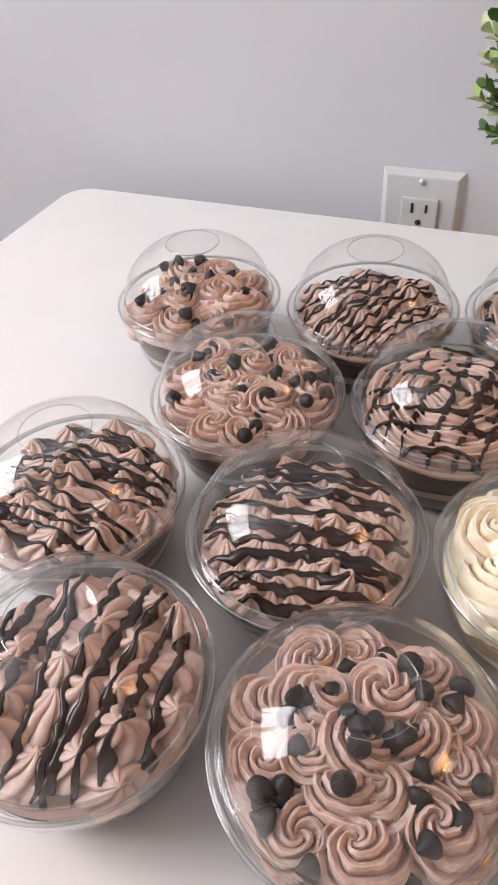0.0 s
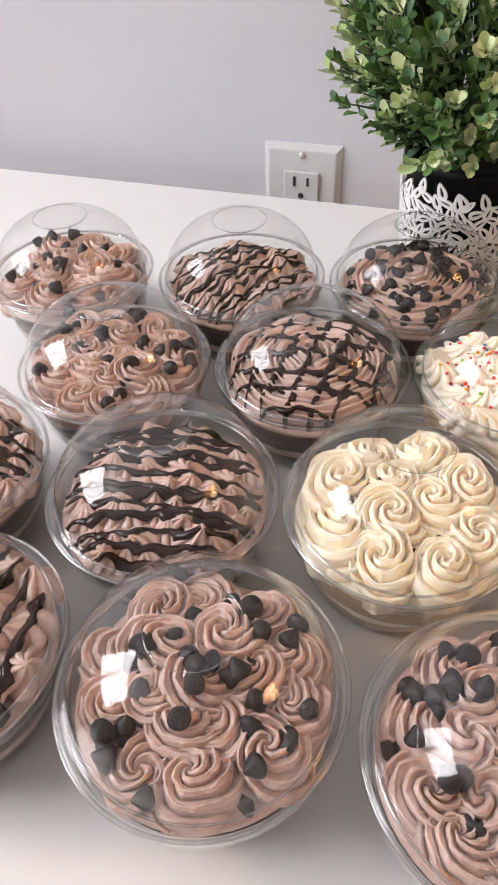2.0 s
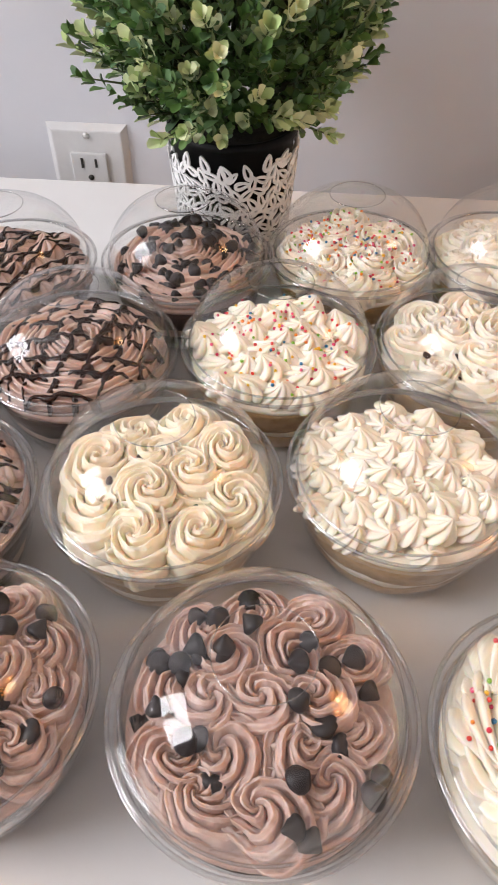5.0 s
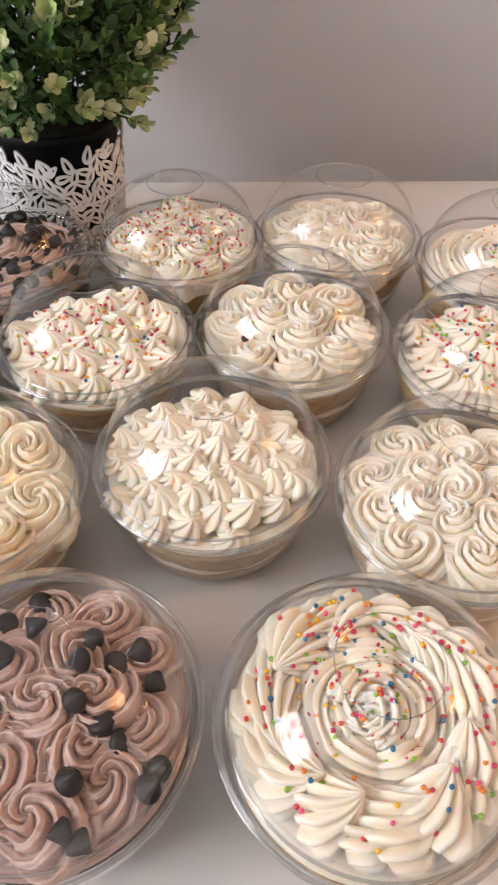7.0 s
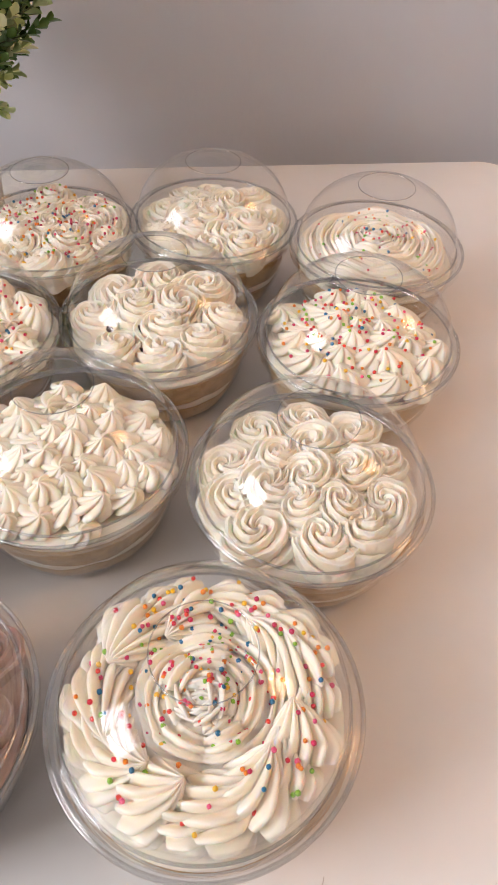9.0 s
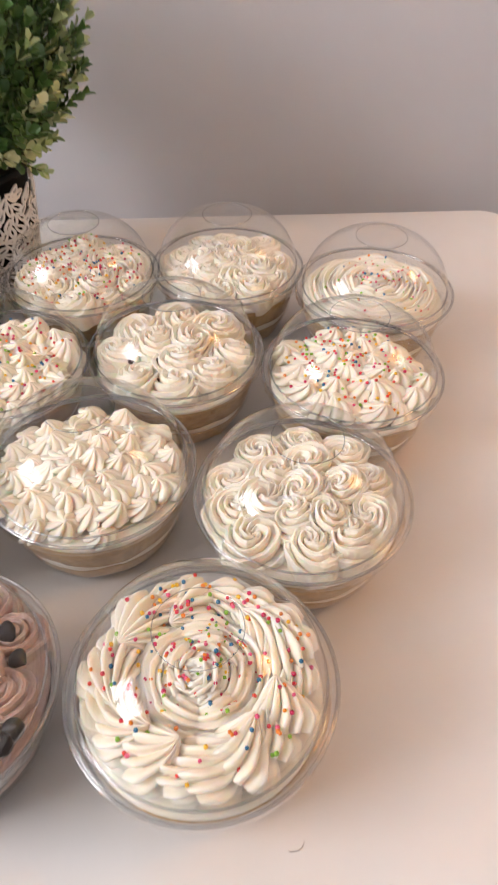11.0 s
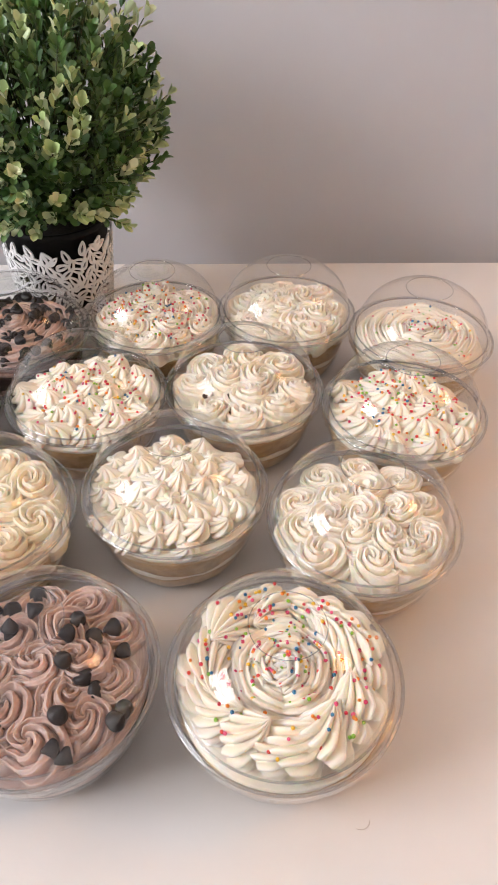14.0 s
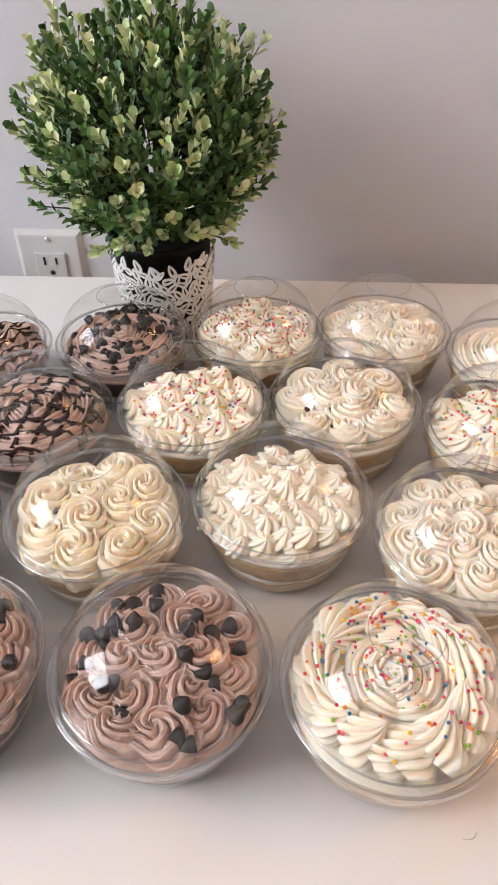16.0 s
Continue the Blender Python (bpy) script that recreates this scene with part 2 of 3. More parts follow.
def star(rad, height, seed, lobes=7):
    """A piped star: ridged, twisted, drawn out to a soft point that leans over."""
    rnd = random.Random(seed)
    bm, n = bmesh.new(), lobes * 8
    lean, tw = (rnd.uniform(-0.55, 0.55), rnd.uniform(-0.55, 0.55)), rnd.uniform(0.5, 1.7)
    rows = []
    for i in range(12):
        s = i / 11
        r = rad * (0.92 + 0.45 * s if s < 0.2 else 1.01 * (1 - ((s - 0.2) / 0.8) ** 1.25) ** 0.9 + 0.03)
        ring = []
        for k in range(n):
            a = 2 * math.pi * k / n + tw * s
            ridge = abs(math.cos(lobes * 0.5 * (a - tw * s)))
            rr = r * (0.62 + 0.46 * ridge ** 0.8)
            ring.append(bm.verts.new((rr * math.cos(a) + lean[0] * rad * s * s, rr * math.sin(a) + lean[1] * rad * s * s, height * s)))
        rows.append(ring)
    for a, b in zip(rows, rows[1:]):
        for k in range(n):
            j = (k + 1) % n
            bm.faces.new((a[k], a[j], b[j], b[k]))
    bm.faces.new(rows[-1])
    return roughen(bm, 0.0007, 150, seed + 20)


def swirl(rad, height, turns, seed):
    """One long grooved rope wound from the rim to the middle of the cup."""
    path, radii, n = [], [], int(80 * turns)
    w = rad / (turns + 0.4)
    for i in range(n):
        s = i / (n - 1)
        r = (rad - w * 0.5) * (1 - s)
        a = seed + turns * 2 * math.pi * (1 - (1 - s) ** 1.1)
        path.append(Vector((r * math.cos(a), r * math.sin(a), height * (0.15 + 0.55 * s) + 0.0008 * math.sin(7 * a))))
        radii.append(w * (0.64 + 0.08 * math.sin(5.3 * a + seed)) * min(1, 0.4 + 12 * s, 0.3 + 14 * (1 - s)))
    return roughen(rope(path, radii, 11, 0.34, 0.035, 55, flat=1.15), 0.0006, 130, seed)


# ---------------------------------------------------------------- room

part("floor", box(LEFT_X - 0.1, RIGHT_X + 0.1, BACK_Y - 0.1, WALL_Y + 0.1, FLOOR_Z - 0.1, FLOOR_Z), M_FLOOR, smooth=False)
tagged(bpy.data.objects["floor"], "oak wood floor under the table", "floor", kind="structure")
part("ceiling", box(LEFT_X - 0.1, RIGHT_X + 0.1, BACK_Y - 0.1, WALL_Y + 0.1, CEIL_Z, CEIL_Z + 0.1), M_CEIL, smooth=False)
tagged(bpy.data.objects["ceiling"], "plain white painted ceiling of the room", "ceiling", kind="structure")
part("wall_north", box(LEFT_X - 0.1, RIGHT_X + 0.1, WALL_Y, WALL_Y + 0.1, FLOOR_Z, CEIL_Z), M_WALL, smooth=False)
tagged(bpy.data.objects["wall_north"], "smooth pale grey painted wall behind the table", "wall", kind="structure")
part("wall_east", box(RIGHT_X, RIGHT_X + 0.1, BACK_Y, WALL_Y, FLOOR_Z, CEIL_Z), M_WALL, smooth=False)
tagged(bpy.data.objects["wall_east"], "pale grey painted side wall of the room", "wall", kind="structure")


def wall_with_opening(name, along, fixed0, fixed1, a0, a1, o0, o1, z0, z1):
    bm = bmesh.new()
    for p0, p1, q0, q1 in ((a0, o0, FLOOR_Z, CEIL_Z), (o1, a1, FLOOR_Z, CEIL_Z), (o0, o1, FLOOR_Z, z0), (o0, o1, z1, CEIL_Z)):
        piece = box(fixed0, fixed1, p0, p1, q0, q1) if along == "y" else box(p0, p1, fixed0, fixed1, q0, q1)
        me = bpy.data.meshes.new("piece")
        piece.to_mesh(me)
        piece.free()
        bm.from_mesh(me)
        bpy.data.meshes.remove(me)
    ob = part(name, bm, M_WALL, smooth=False)
    return tagged(ob, "pale grey painted wall with a window opening", "wall", kind="structure")


wall_with_opening("wall_west", "y", LEFT_X - 0.1, LEFT_X, BACK_Y, WALL_Y, WIN_Y0, WIN_Y1, WIN_Z0, WIN_Z1)
part("wall_south", box(LEFT_X - 0.1, RIGHT_X + 0.1, BACK_Y - 0.1, BACK_Y, FLOOR_Z, CEIL_Z), M_WALL, smooth=False)
tagged(bpy.data.objects["wall_south"], "pale grey painted wall across the room", "wall", kind="structure")

# windows: frame, one mullion, sill
w1 = empty("window_1", (LEFT_X, (WIN_Y0 + WIN_Y1) / 2, WIN_Z0), label="white framed window bright with daylight", category="window", kind="structure")
hw, hh = (WIN_Y1 - WIN_Y0) / 2, WIN_Z1 - WIN_Z0
for y0, y1, z0, z1 in ((-hw, -hw + 0.04, 0, hh), (hw - 0.04, hw, 0, hh), (-hw + 0.04, hw - 0.04, 0, 0.04), (-hw + 0.04, hw - 0.04, hh - 0.04, hh)):
    part("window_frame", box(-0.06, 0.028, y0, y1, z0, z1, 0.004), M_FRAME, w1, smooth=False)
part("mullion", box(-0.05, 0.034, 0.09, 0.165, 0.04, hh - 0.04, 0.004), M_FRAME, w1, smooth=False)
# warm cluster lamp under the ceiling, mirrored in the lids
M_BULB = bpy.data.materials.new("warm_bulb")
M_BULB.use_nodes = True
bb = M_BULB.node_tree.nodes["Principled BSDF"]
bb.inputs["Base Color"].default_value = (1, 0.7, 0.4, 1)
bb.inputs["Emission Color"].default_value = (1.0, 0.55, 0.2, 1)
bb.inputs["Emission Strength"].default_value = 90.0
LAMP = Vector((1.32, -0.42, 0.98))
lamp = empty("pendant_lamp", LAMP, label="brass cluster lamp with small glowing warm bulbs", category="lamp")
part("rod", lathe([(0.006, 0.02), (0.006, CEIL_Z - LAMP.z)], 12), M_BRASS, lamp)
part("hub", lathe([(0, -0.03), (0.02, -0.02), (0.028, 0.0), (0.02, 0.02), (0, 0.03)], 20), M_BRASS, lamp)
for k in range(5):
    a = 2 * math.pi * k / 5 + 0.4
    tip = Vector((0.13 * math.cos(a), 0.13 * math.sin(a), 0.03 * (k % 2)))
    part("arm", rope([Vector((0, 0, 0)), tip * 0.5 + Vector((0, 0, -0.03)), tip], [0.005] * 3, 5, 0.0, 0, 8), M_BRASS, lamp)
    bulb = part("bulb", lathe([(0, 0.045), (0.012, 0.04), (0.02, 0.022), (0.014, 0.004), (0.008, 0)], 16), M_BULB, lamp, "glowing warm bulb")
    bulb.location = tip
# unseen shade that glows by itself, added to widen the lamp's orange reflection
M_SHADE_GLOW = bpy.data.materials.new("amber_shade_glow")
M_SHADE_GLOW.use_nodes = True
sb = M_SHADE_GLOW.node_tree.nodes["Principled BSDF"]
sb.inputs["Base Color"].default_value = (0.8, 0.45, 0.18, 1)
sb.inputs["Emission Color"].default_value = (1.0, 0.42, 0.10, 1)
sb.inputs["Emission Strength"].default_value = 2.6
part("shade", lathe([(0.03, 0.16), (0.12, 0.13), (0.19, 0.06), (0.20, 0.055), (0.125, 0.135), (0.03, 0.165)], 40), M_SHADE_GLOW, lamp, "self-glowing amber shade added to widen the warm reflection")
warm = bpy.data.lights.new("warm_lamp_light", "POINT")
warm.energy, warm.color, warm.shadow_soft_size = 6.5, (1.0, 0.62, 0.34), 0.12
wl = new("warm_lamp_light", warm)
wl.location = LAMP + Vector((0, 0, -0.09))

# ---------------------------------------------------------------- table

TX0, TX1, TY0 = -0.3535, 0.599, -0.92
table = empty("table", ((TX0 + TX1) / 2, TY0 / 2, FLOOR_Z), label="white laminate table with rounded corners against the wall", category="table")
bm = bmesh.new()
ring = []
for cx, cy, a0 in ((TX1 - 0.028, -0.028, 0), (TX0 + 0.028, -0.028, 90), (TX0 + 0.028, TY0 + 0.028, 180), (TX1 - 0.028, TY0 + 0.028, 270)):
    for k in range(9):
        a = radians(a0 + k * 90 / 8)
        ring.append((cx + 0.028 * math.cos(a), cy + 0.028 * math.sin(a)))
low = bm.faces.new([bm.verts.new((x, y, -0.024)) for x, y in ring])
up = bmesh.ops.extrude_face_region(bm, geom=[low])
for v in up["geom"]:
    if isinstance(v, bmesh.types.BMVert):
        v.co.z = 0.0
bmesh.ops.recalc_face_normals(bm, faces=bm.faces[:])
rim = [e for e in bm.edges if abs(e.verts[0].co.z - e.verts[1].co.z) < 1e-6]
bmesh.ops.bevel(bm, geom=rim, offset=0.003, segments=3, affect="EDGES", profile=0.5)
top = part("tabletop", bm, M_TABLE, table, smooth=False)
top.location = -Vector(table.location)
for lx, ly in ((TX0 + 0.05, -0.05), (TX1 - 0.05, -0.05), (TX0 + 0.05, TY0 + 0.05), (TX1 - 0.05, TY0 + 0.05)):
    leg = part("leg", box(-0.022, 0.022, -0.022, 0.022, 0, -0.024 - FLOOR_Z, 0.003), M_LEG, table, smooth=False)
    leg.location = (lx - table.location.x, ly - table.location.y, 0)

# ---------------------------------------------------------------- outlet

PW, PTOP, PH = 0.072, 0.0365, 0.1143
outlet = empty("wall_outlet", (0.0, WALL_Y, PTOP - PH / 2), label="white wall outlet plate with two sockets above the table", category="outlet")
bm = bmesh.new()
levels = [(PW / 2, PH / 2, 0.0), (PW / 2, PH / 2, -0.001), (PW / 2 - 0.0045, PH / 2 - 0.0045, -0.0058), (PW / 2 - 0.006, PH / 2 - 0.006, -0.0062)]
loops = [[bm.verts.new((sx * a, y, sz * b)) for sx, sz in ((-1, -1), (1, -1), (1, 1), (-1, 1))] for a, b, y in levels]
for p, q in zip(loops, loops[1:]):
    for k in range(4):
        bm.faces.new((p[k], p[(k + 1) % 4], q[(k + 1) % 4], q[k]))
bm.faces.new(loops[-1])
bmesh.ops.recalc_face_normals(bm, faces=bm.faces[:])
part("cover_plate", bm, M_PLATE, outlet, smooth=False)
for up_, zc in ((1, 0.0195), (-1, -0.0195)):
    face = part("socket", box(-0.0165, 0.0165, -0.0088, -0.0055, zc - 0.0145, zc + 0.0145, 0.0012), M_PLATE, outlet, smooth=False)
    # slots and hole are raised dark blocks, the shade of their depth as colour
    part("slot", box(-0.0075, -0.0052, -0.0094, -0.0070, zc + 0.001, zc + 0.010), M_SLOT_SHADE, face, "dark slot", smooth=False)
    part("slot", box(0.0052, 0.0072, -0.0094, -0.0070, zc + 0.002, zc + 0.0095), M_SLOT_SHADE, face, "dark slot", smooth=False)
    hole = lathe([(0, 0), (0.0026, 0), (0.0026, 0.002), (0, 0.002)], 16)
    bmesh.ops.rotate(hole, verts=hole.verts[:], matrix=Matrix.Rotation(radians(90), 3, "X"))
    bmesh.ops.translate(hole, verts=hole.verts[:], vec=(0, -0.0074, zc - 0.0075))
    part("earth_hole", hole, M_SLOT_SHADE, face, "round hole, its shade drawn as a dark disc")
for zc in (0.0485, -0.0485):
    s = lathe([(0, -0.0016), (0.0022, -0.0012), (0.0030, 0.0), (0.0030, 0.001), (0, 0.001)], 16)
    bmesh.ops.rotate(s, verts=s.verts[:], matrix=Matrix.Rotation(radians(-90), 3, "X"))
    bmesh.ops.translate(s, verts=s.verts[:], vec=(0, -0.0068, zc))
    part("screw", s, M_STEEL, outlet, "small steel screw")

# ---------------------------------------------------------------- plant

POT = Vector((0.1450, -0.1030, 0.0))
PR, PRB, PHT = 0.0430, 0.0345, 0.0975
plant = empty("potted_plant", POT, label="artificial boxwood in a black pot with white lace sleeve", category="plant")
part("pot", lathe([(0, 0.001), (PRB - 0.002, 0.001), (PRB, 0.003), (PR - 0.0015, PHT - 0.006), (PR + 0.001, PHT - 0.005), (PR + 0.001, PHT), (PR - 0.002, PHT), (PR - 0.004, PHT - 0.02)], 56), M_BLACK, plant)
part("soil", lathe([(PR - 0.0045, PHT - 0.012), (0.02, PHT - 0.009), (0, PHT - 0.008)], 32), M_SOIL, plant)
rnd = random.Random(11)


def on_pot(u, v, out):
    """u: angle round the pot, v: height above the table."""
    r = PRB + (PR - PRB) * v / PHT + out
    return Vector((r * math.cos(u), r * math.sin(u), v))


def lace_ring(bm, u, v, ang, ln, wd, thick=0.0011):
    """A leaf-shaped open ring of sheet metal, with a mid rib, bent round the pot."""
    n = 14
    outer, inner = [], []
    for k in range(n):
        a = 2 * math.pi * k / n
        x, y = math.cos(a) * ln, math.sin(a) * wd * (1 - 0.35 * math.cos(a))
        for store, f in ((outer, 1.0), (inner, 0.30)):
            xx, yy = x * (f if f == 1 else 0.60), y * f
            px, py = xx * math.cos(ang) - yy * math.sin(ang), xx * math.sin(ang) + yy * math.cos(ang)
            store.append((u + px / PR, v + py))
    q = [[bm.verts.new(on_pot(a, b, o)) for a, b in s] for s, o in ((outer, 0.0034), (inner, 0.0034), (inner, 0.0034 - thick), (outer, 0.0034 - thick))]
    for s, d in zip(q, q[1:] + q[:1]):
        for k in range(n):
            bm.faces.new((s[k], s[(k + 1) % n], d[(k + 1) % n], d[k]))


bm = bmesh.new()
for k in range(40):
    u = 2 * math.pi * k / 40
    top_v = 0.072 + 0.010 * abs(math.sin(2.5 * u + 0.4)) + 0.003 * math.sin(7 * u)
    for j in range(10):
        v = 0.007 + j * (top_v - 0.009) / 9
        ang = rnd.choice((0.5, 1.0, 2.1, 2.6, 1.57)) + rnd.uniform(-0.25, 0.25)
        lace_ring(bm, u + (j % 2) * 0.08 + rnd.uniform(-0.02, 0.02), v, ang, rnd.uniform(0.0050, 0.0062), rnd.uniform(0.0024, 0.0031))
for k in range(20):
    u = 2 * math.pi * k / 20
    v = 0.077 + 0.008 * abs(math.sin(2.5 * u + 0.4))
    lace_ring(bm, u, v, 1.57 + 0.6 * math.sin(3 * u), 0.0062, 0.0030)
bmesh.ops.recalc_face_normals(bm, faces=bm.faces[:])
part("lace_sleeve", bm, M_LACE, plant, "white cut-out metal lace sleeve", smooth=False)
for vv, hgt in ((0.002, 0.004), (0.050, 0.0018), (0.030, 0.0014)):
    r0, r1 = PRB + (PR - PRB) * vv / PHT, PRB + (PR - PRB) * (vv + hgt) / PHT
    part("sleeve_band", lathe([(r0 + 0.0024, vv), (r0 + 0.0034, vv), (r1 + 0.0034, vv + hgt), (r1 + 0.0024, vv + hgt)], 56, closed=True), M_LACE, plant, smooth=False)

# crown: sprigs of stems with small paired leaves
leaf_v, leaf_f = {0: [], 1: []}, {0: [], 1: []}
stem_bm = bmesh.new()


def add_leaf(tone, base, way, up, ln, wd):
    side = way.cross(up).normalized()
    nrm = side.cross(way).normalized()
    o = len(leaf_v[tone])
    for s, w, h in ((0, 0.0, 0), (0.35, 0.55, 0.08), (0.35, -0.55, 0.08), (0.70, 1.0, 0.17), (0.70, -1.0, 0.17), (1.0, 0.0, 0.02), (0.36, 0, -0.02), (0.75, 0, 0.03), (0.95, 0.55, 0.10), (0.95, -0.55, 0.10)):
        leaf_v[tone].append(base + way * (ln * s) + side * (wd * w) + nrm * (ln * h))
    for f in ((0, 6, 1), (0, 2, 6), (1, 6, 7, 3), (6, 2, 4, 7), (3, 7, 5, 8), (7, 4, 9, 5)):
        leaf_f[tone].append(tuple(o + k for k in f))


CROWN, CR = Vector((-0.001, -0.002, 0.174)), 0.099
for i in range(540):
    g = (i + 0.5) / 540
    zc, az = 1 - 1.86 * g, i * 2.39996 + rnd.uniform(-0.25, 0.25)
    rr = math.sqrt(max(0, 1 - zc * zc))
    way = Vector((rr * math.cos(az), rr * math.sin(az), zc)).normalized()
    bulk = 0.86 + 0.16 * noise.noise(way * 2.6 + Vector((3, 1, 7))) + rnd.uniform(-0.10, 0.12)
    if rnd.random() < 0.06:
        bulk += 0.10
    end = CROWN + Vector((way.x * CR, way.y * CR, way.z * CR * (0.92 if zc > 0 else 0.83))) * bulk
    if end.y > 0.125:
        end.y = 0.125 - rnd.uniform(0, 0.006)
    root = CROWN + Vector((way.x * 0.02, way.y * 0.02, -0.05 + way.z * 0.02))
    d = (end - root)
    tipdir = (d.normalized() + Vector((rnd.uniform(-.3, .3), rnd.uniform(-.3, .3), rnd.uniform(-0.05, .35)))).normalized()
    start = root + d * 0.35
    rope([start, start + d * 0.35, end], [0.0008, 0.0007, 0.0004], 4, 0.0, 0, 4, stem_bm)
    tip = rnd.random() < (0.50 if zc < 0.35 else 0.36)
    whorls = rnd.choice((5, 6, 7))
    for w in range(whorls):
        s = w / (whorls - 1)
        at = end - tipdir * (0.034 * (1 - s))
        tone = 1 if tip and s > 0.55 else 0
        ref = Vector((0, 0, 1)) if abs(tipdir.z) < 0.9 else Vector((1, 0, 0))
        s1 = tipdir.cross(ref).normalized()
        s2 = tipdir.cross(s1)
        for q in range(3 if s > 0.75 else 2):
            a = w * 1.57 + q * (2 * math.pi / (3 if s > 0.75 else 2)) + rnd.uniform(-0.3, 0.3)
            out = s1 * math.cos(a) + s2 * math.sin(a)
            lw = (out * (0.95 - 0.45 * s) + tipdir * (0.35 + 0.55 * s) + Vector((0, 0, 0.12))).normalized()
            ln = rnd.uniform(0.0078, 0.0118) * (1.0 if tone == 0 else 1.08)
            add_leaf(tone, at, lw, tipdir + Vector((0.01, 0.02, 0)), ln, ln * rnd.uniform(0.23, 0.31))
for tone, nm, mt in ((0, "foliage", M_LEAF), (1, "young_foliage", M_TIP)):
    me = bpy.data.meshes.new(nm)
    me.from_pydata([tuple(v) for v in leaf_v[tone]], [], leaf_f[tone])
    me.materials.append(mt)
    me.polygons.foreach_set("use_smooth", [True] * len(me.polygons))
    ob = part(nm, me, mt, plant, "dense small dark green leaves" if tone == 0 else "pale yellow-green leaf tips")
    tagged(ob, kind="stuff")
tagged(part("twigwork", stem_bm, M_STEM, plant), kind="stuff")

# ---------------------------------------------------------------- dessert cups

H = 0.0465
DOME_H = 0.0368
CUPS = {
    "B1": (-0.0939, -0.2314), "B2": (0.0166, -0.2098), "B3": (0.1251, -0.1920), "B4": (0.2277, -0.1760), "B5": (0.3288, -0.1687),
    "B6": (0.4267, -0.2042), "C1": (-0.0258, -0.3129), "C2": (0.0813, -0.2888), "C3": (0.1881, -0.2728), "C4": (0.2927, -0.2663),
    "C5": (0.3964, -0.2916), "D0": (-0.0769, -0.4081), "D1": (0.0362, -0.3959), "D2": (0.1429, -0.3769), "D3": (0.2504, -0.3604),
    "D4": (0.3552, -0.3864), "E0": (-0.0227, -0.4921), "E1": (0.0846, -0.4789), "E2": (0.1952, -0.4747), "E3": (0.3042, -0.4794),
}
R0 = 0.0532

# meshes that all cups share, for a rim of radius R0
dome_profile = [(R0 * 0.985, 0.0016)] + [(R0 * 0.915, 0.0018), (R0 * 0.905, 0.003)]
for k in range(1, 13):
    a = radians(90 * k / 12)
    if R0 * 0.905 * math.cos(a) < R0 * 0.30:
        break
    dome_profile.append((R0 * 0.905 * math.cos(a) ** 0.9, 0.003 + DOME_H * math.sin(a)))
zt = dome_profile[-1][1]
dome_profile += [(R0 * 0.325, zt + 0.0012), (R0 * 0.31, zt + 0.0012), (R0 * 0.295, zt + 0.0002), (R0 * 0.15, zt + 0.0008), (0, zt + 0.001)]
DOME = mesh_of(lathe(dome_profile, 72), "dome_lid", M_CLEAR)
fl_bm = lathe([(R0 * 0.91, 0.0022), (R0 * 0.965, 0.0024), (R0 * 0.995, 0.0016), (R0, -0.0002), (R0 * 0.999, -0.0018), (R0 * 0.999, -0.0052), (R0 * 0.985, -0.0062)], 160)
for v in fl_bm.verts:
    if -0.0055 < v.co.z < -0.0015:
        f = 1 + 0.0028 * (1 if int(round(math.atan2(v.co.y, v.co.x) / (2 * math.pi) * 160)) % 4 < 2 else -1) * (1 if v.co.z < -0.004 else 0.5)
        v.co.x *= f
        v.co.y *= f
FLANGE = mesh_of(fl_bm, "lid_flange", M_CLEAR)
M_BEAD = bpy.data.materials.new("clear_plastic_rim")
M_BEAD.use_nodes = True
t = M_BEAD.node_tree
t.nodes.remove(t.nodes["Principled BSDF"])
btr, bgl, bmx = t.nodes.new("ShaderNodeBsdfTransparent"), t.nodes.new("ShaderNodeBsdfGlossy"), t.nodes.new("ShaderNodeMixShader")
btr.inputs["Color"].default_value = (0.86, 0.86, 0.855, 1)
bgl.inputs["Roughness"].default_value = 0.12
bmx.inputs[0].default_value = 0.2
t.links.new(btr.outputs[0], bmx.inputs[1])
t.links.new(bgl.outputs[0], bmx.inputs[2])
t.links.new(bmx.outputs[0], t.nodes["Material Output"].inputs[0])


def bead(rad, z, thick):
    return [(rad + thick * math.cos(a), z + thick * math.sin(a)) for a in [2 * math.pi * k / 8 for k in range(8)]]


BEAD_OUT = mesh_of(lathe(bead(R0 * 0.994, 0.0004, 0.0009), 72, closed=True), "rim_bead", M_BEAD)
BEAD_IN = mesh_of(lathe(bead(R0 * 0.914, 0.0022, 0.0006), 72, closed=True), "rim_bead", M_BEAD)
BEAD_TOP = mesh_of(lathe(bead(R0 * 0.31, zt + 0.0012, 0.00024), 56, closed=True), "top_ring", M_BEAD)
BASE_R = 0.70
bowl_profile = [(0, 0.0012), (R0 * 0.30, 0.0008), (R0 * (BASE_R - 0.05), 0.0), (R0 * BASE_R, 0.0012)]
for k in range(1, 9):
    s = k / 8
    bowl_profile.append((R0 * (BASE_R + (0.955 - BASE_R) * s ** 0.62) + (0.0006 if k in (3, 6) else 0), 0.0012 + (H - 0.0035) * s))
BOWL = mesh_of(lathe(bowl_profile, 72), "bowl", M_CLEAR)


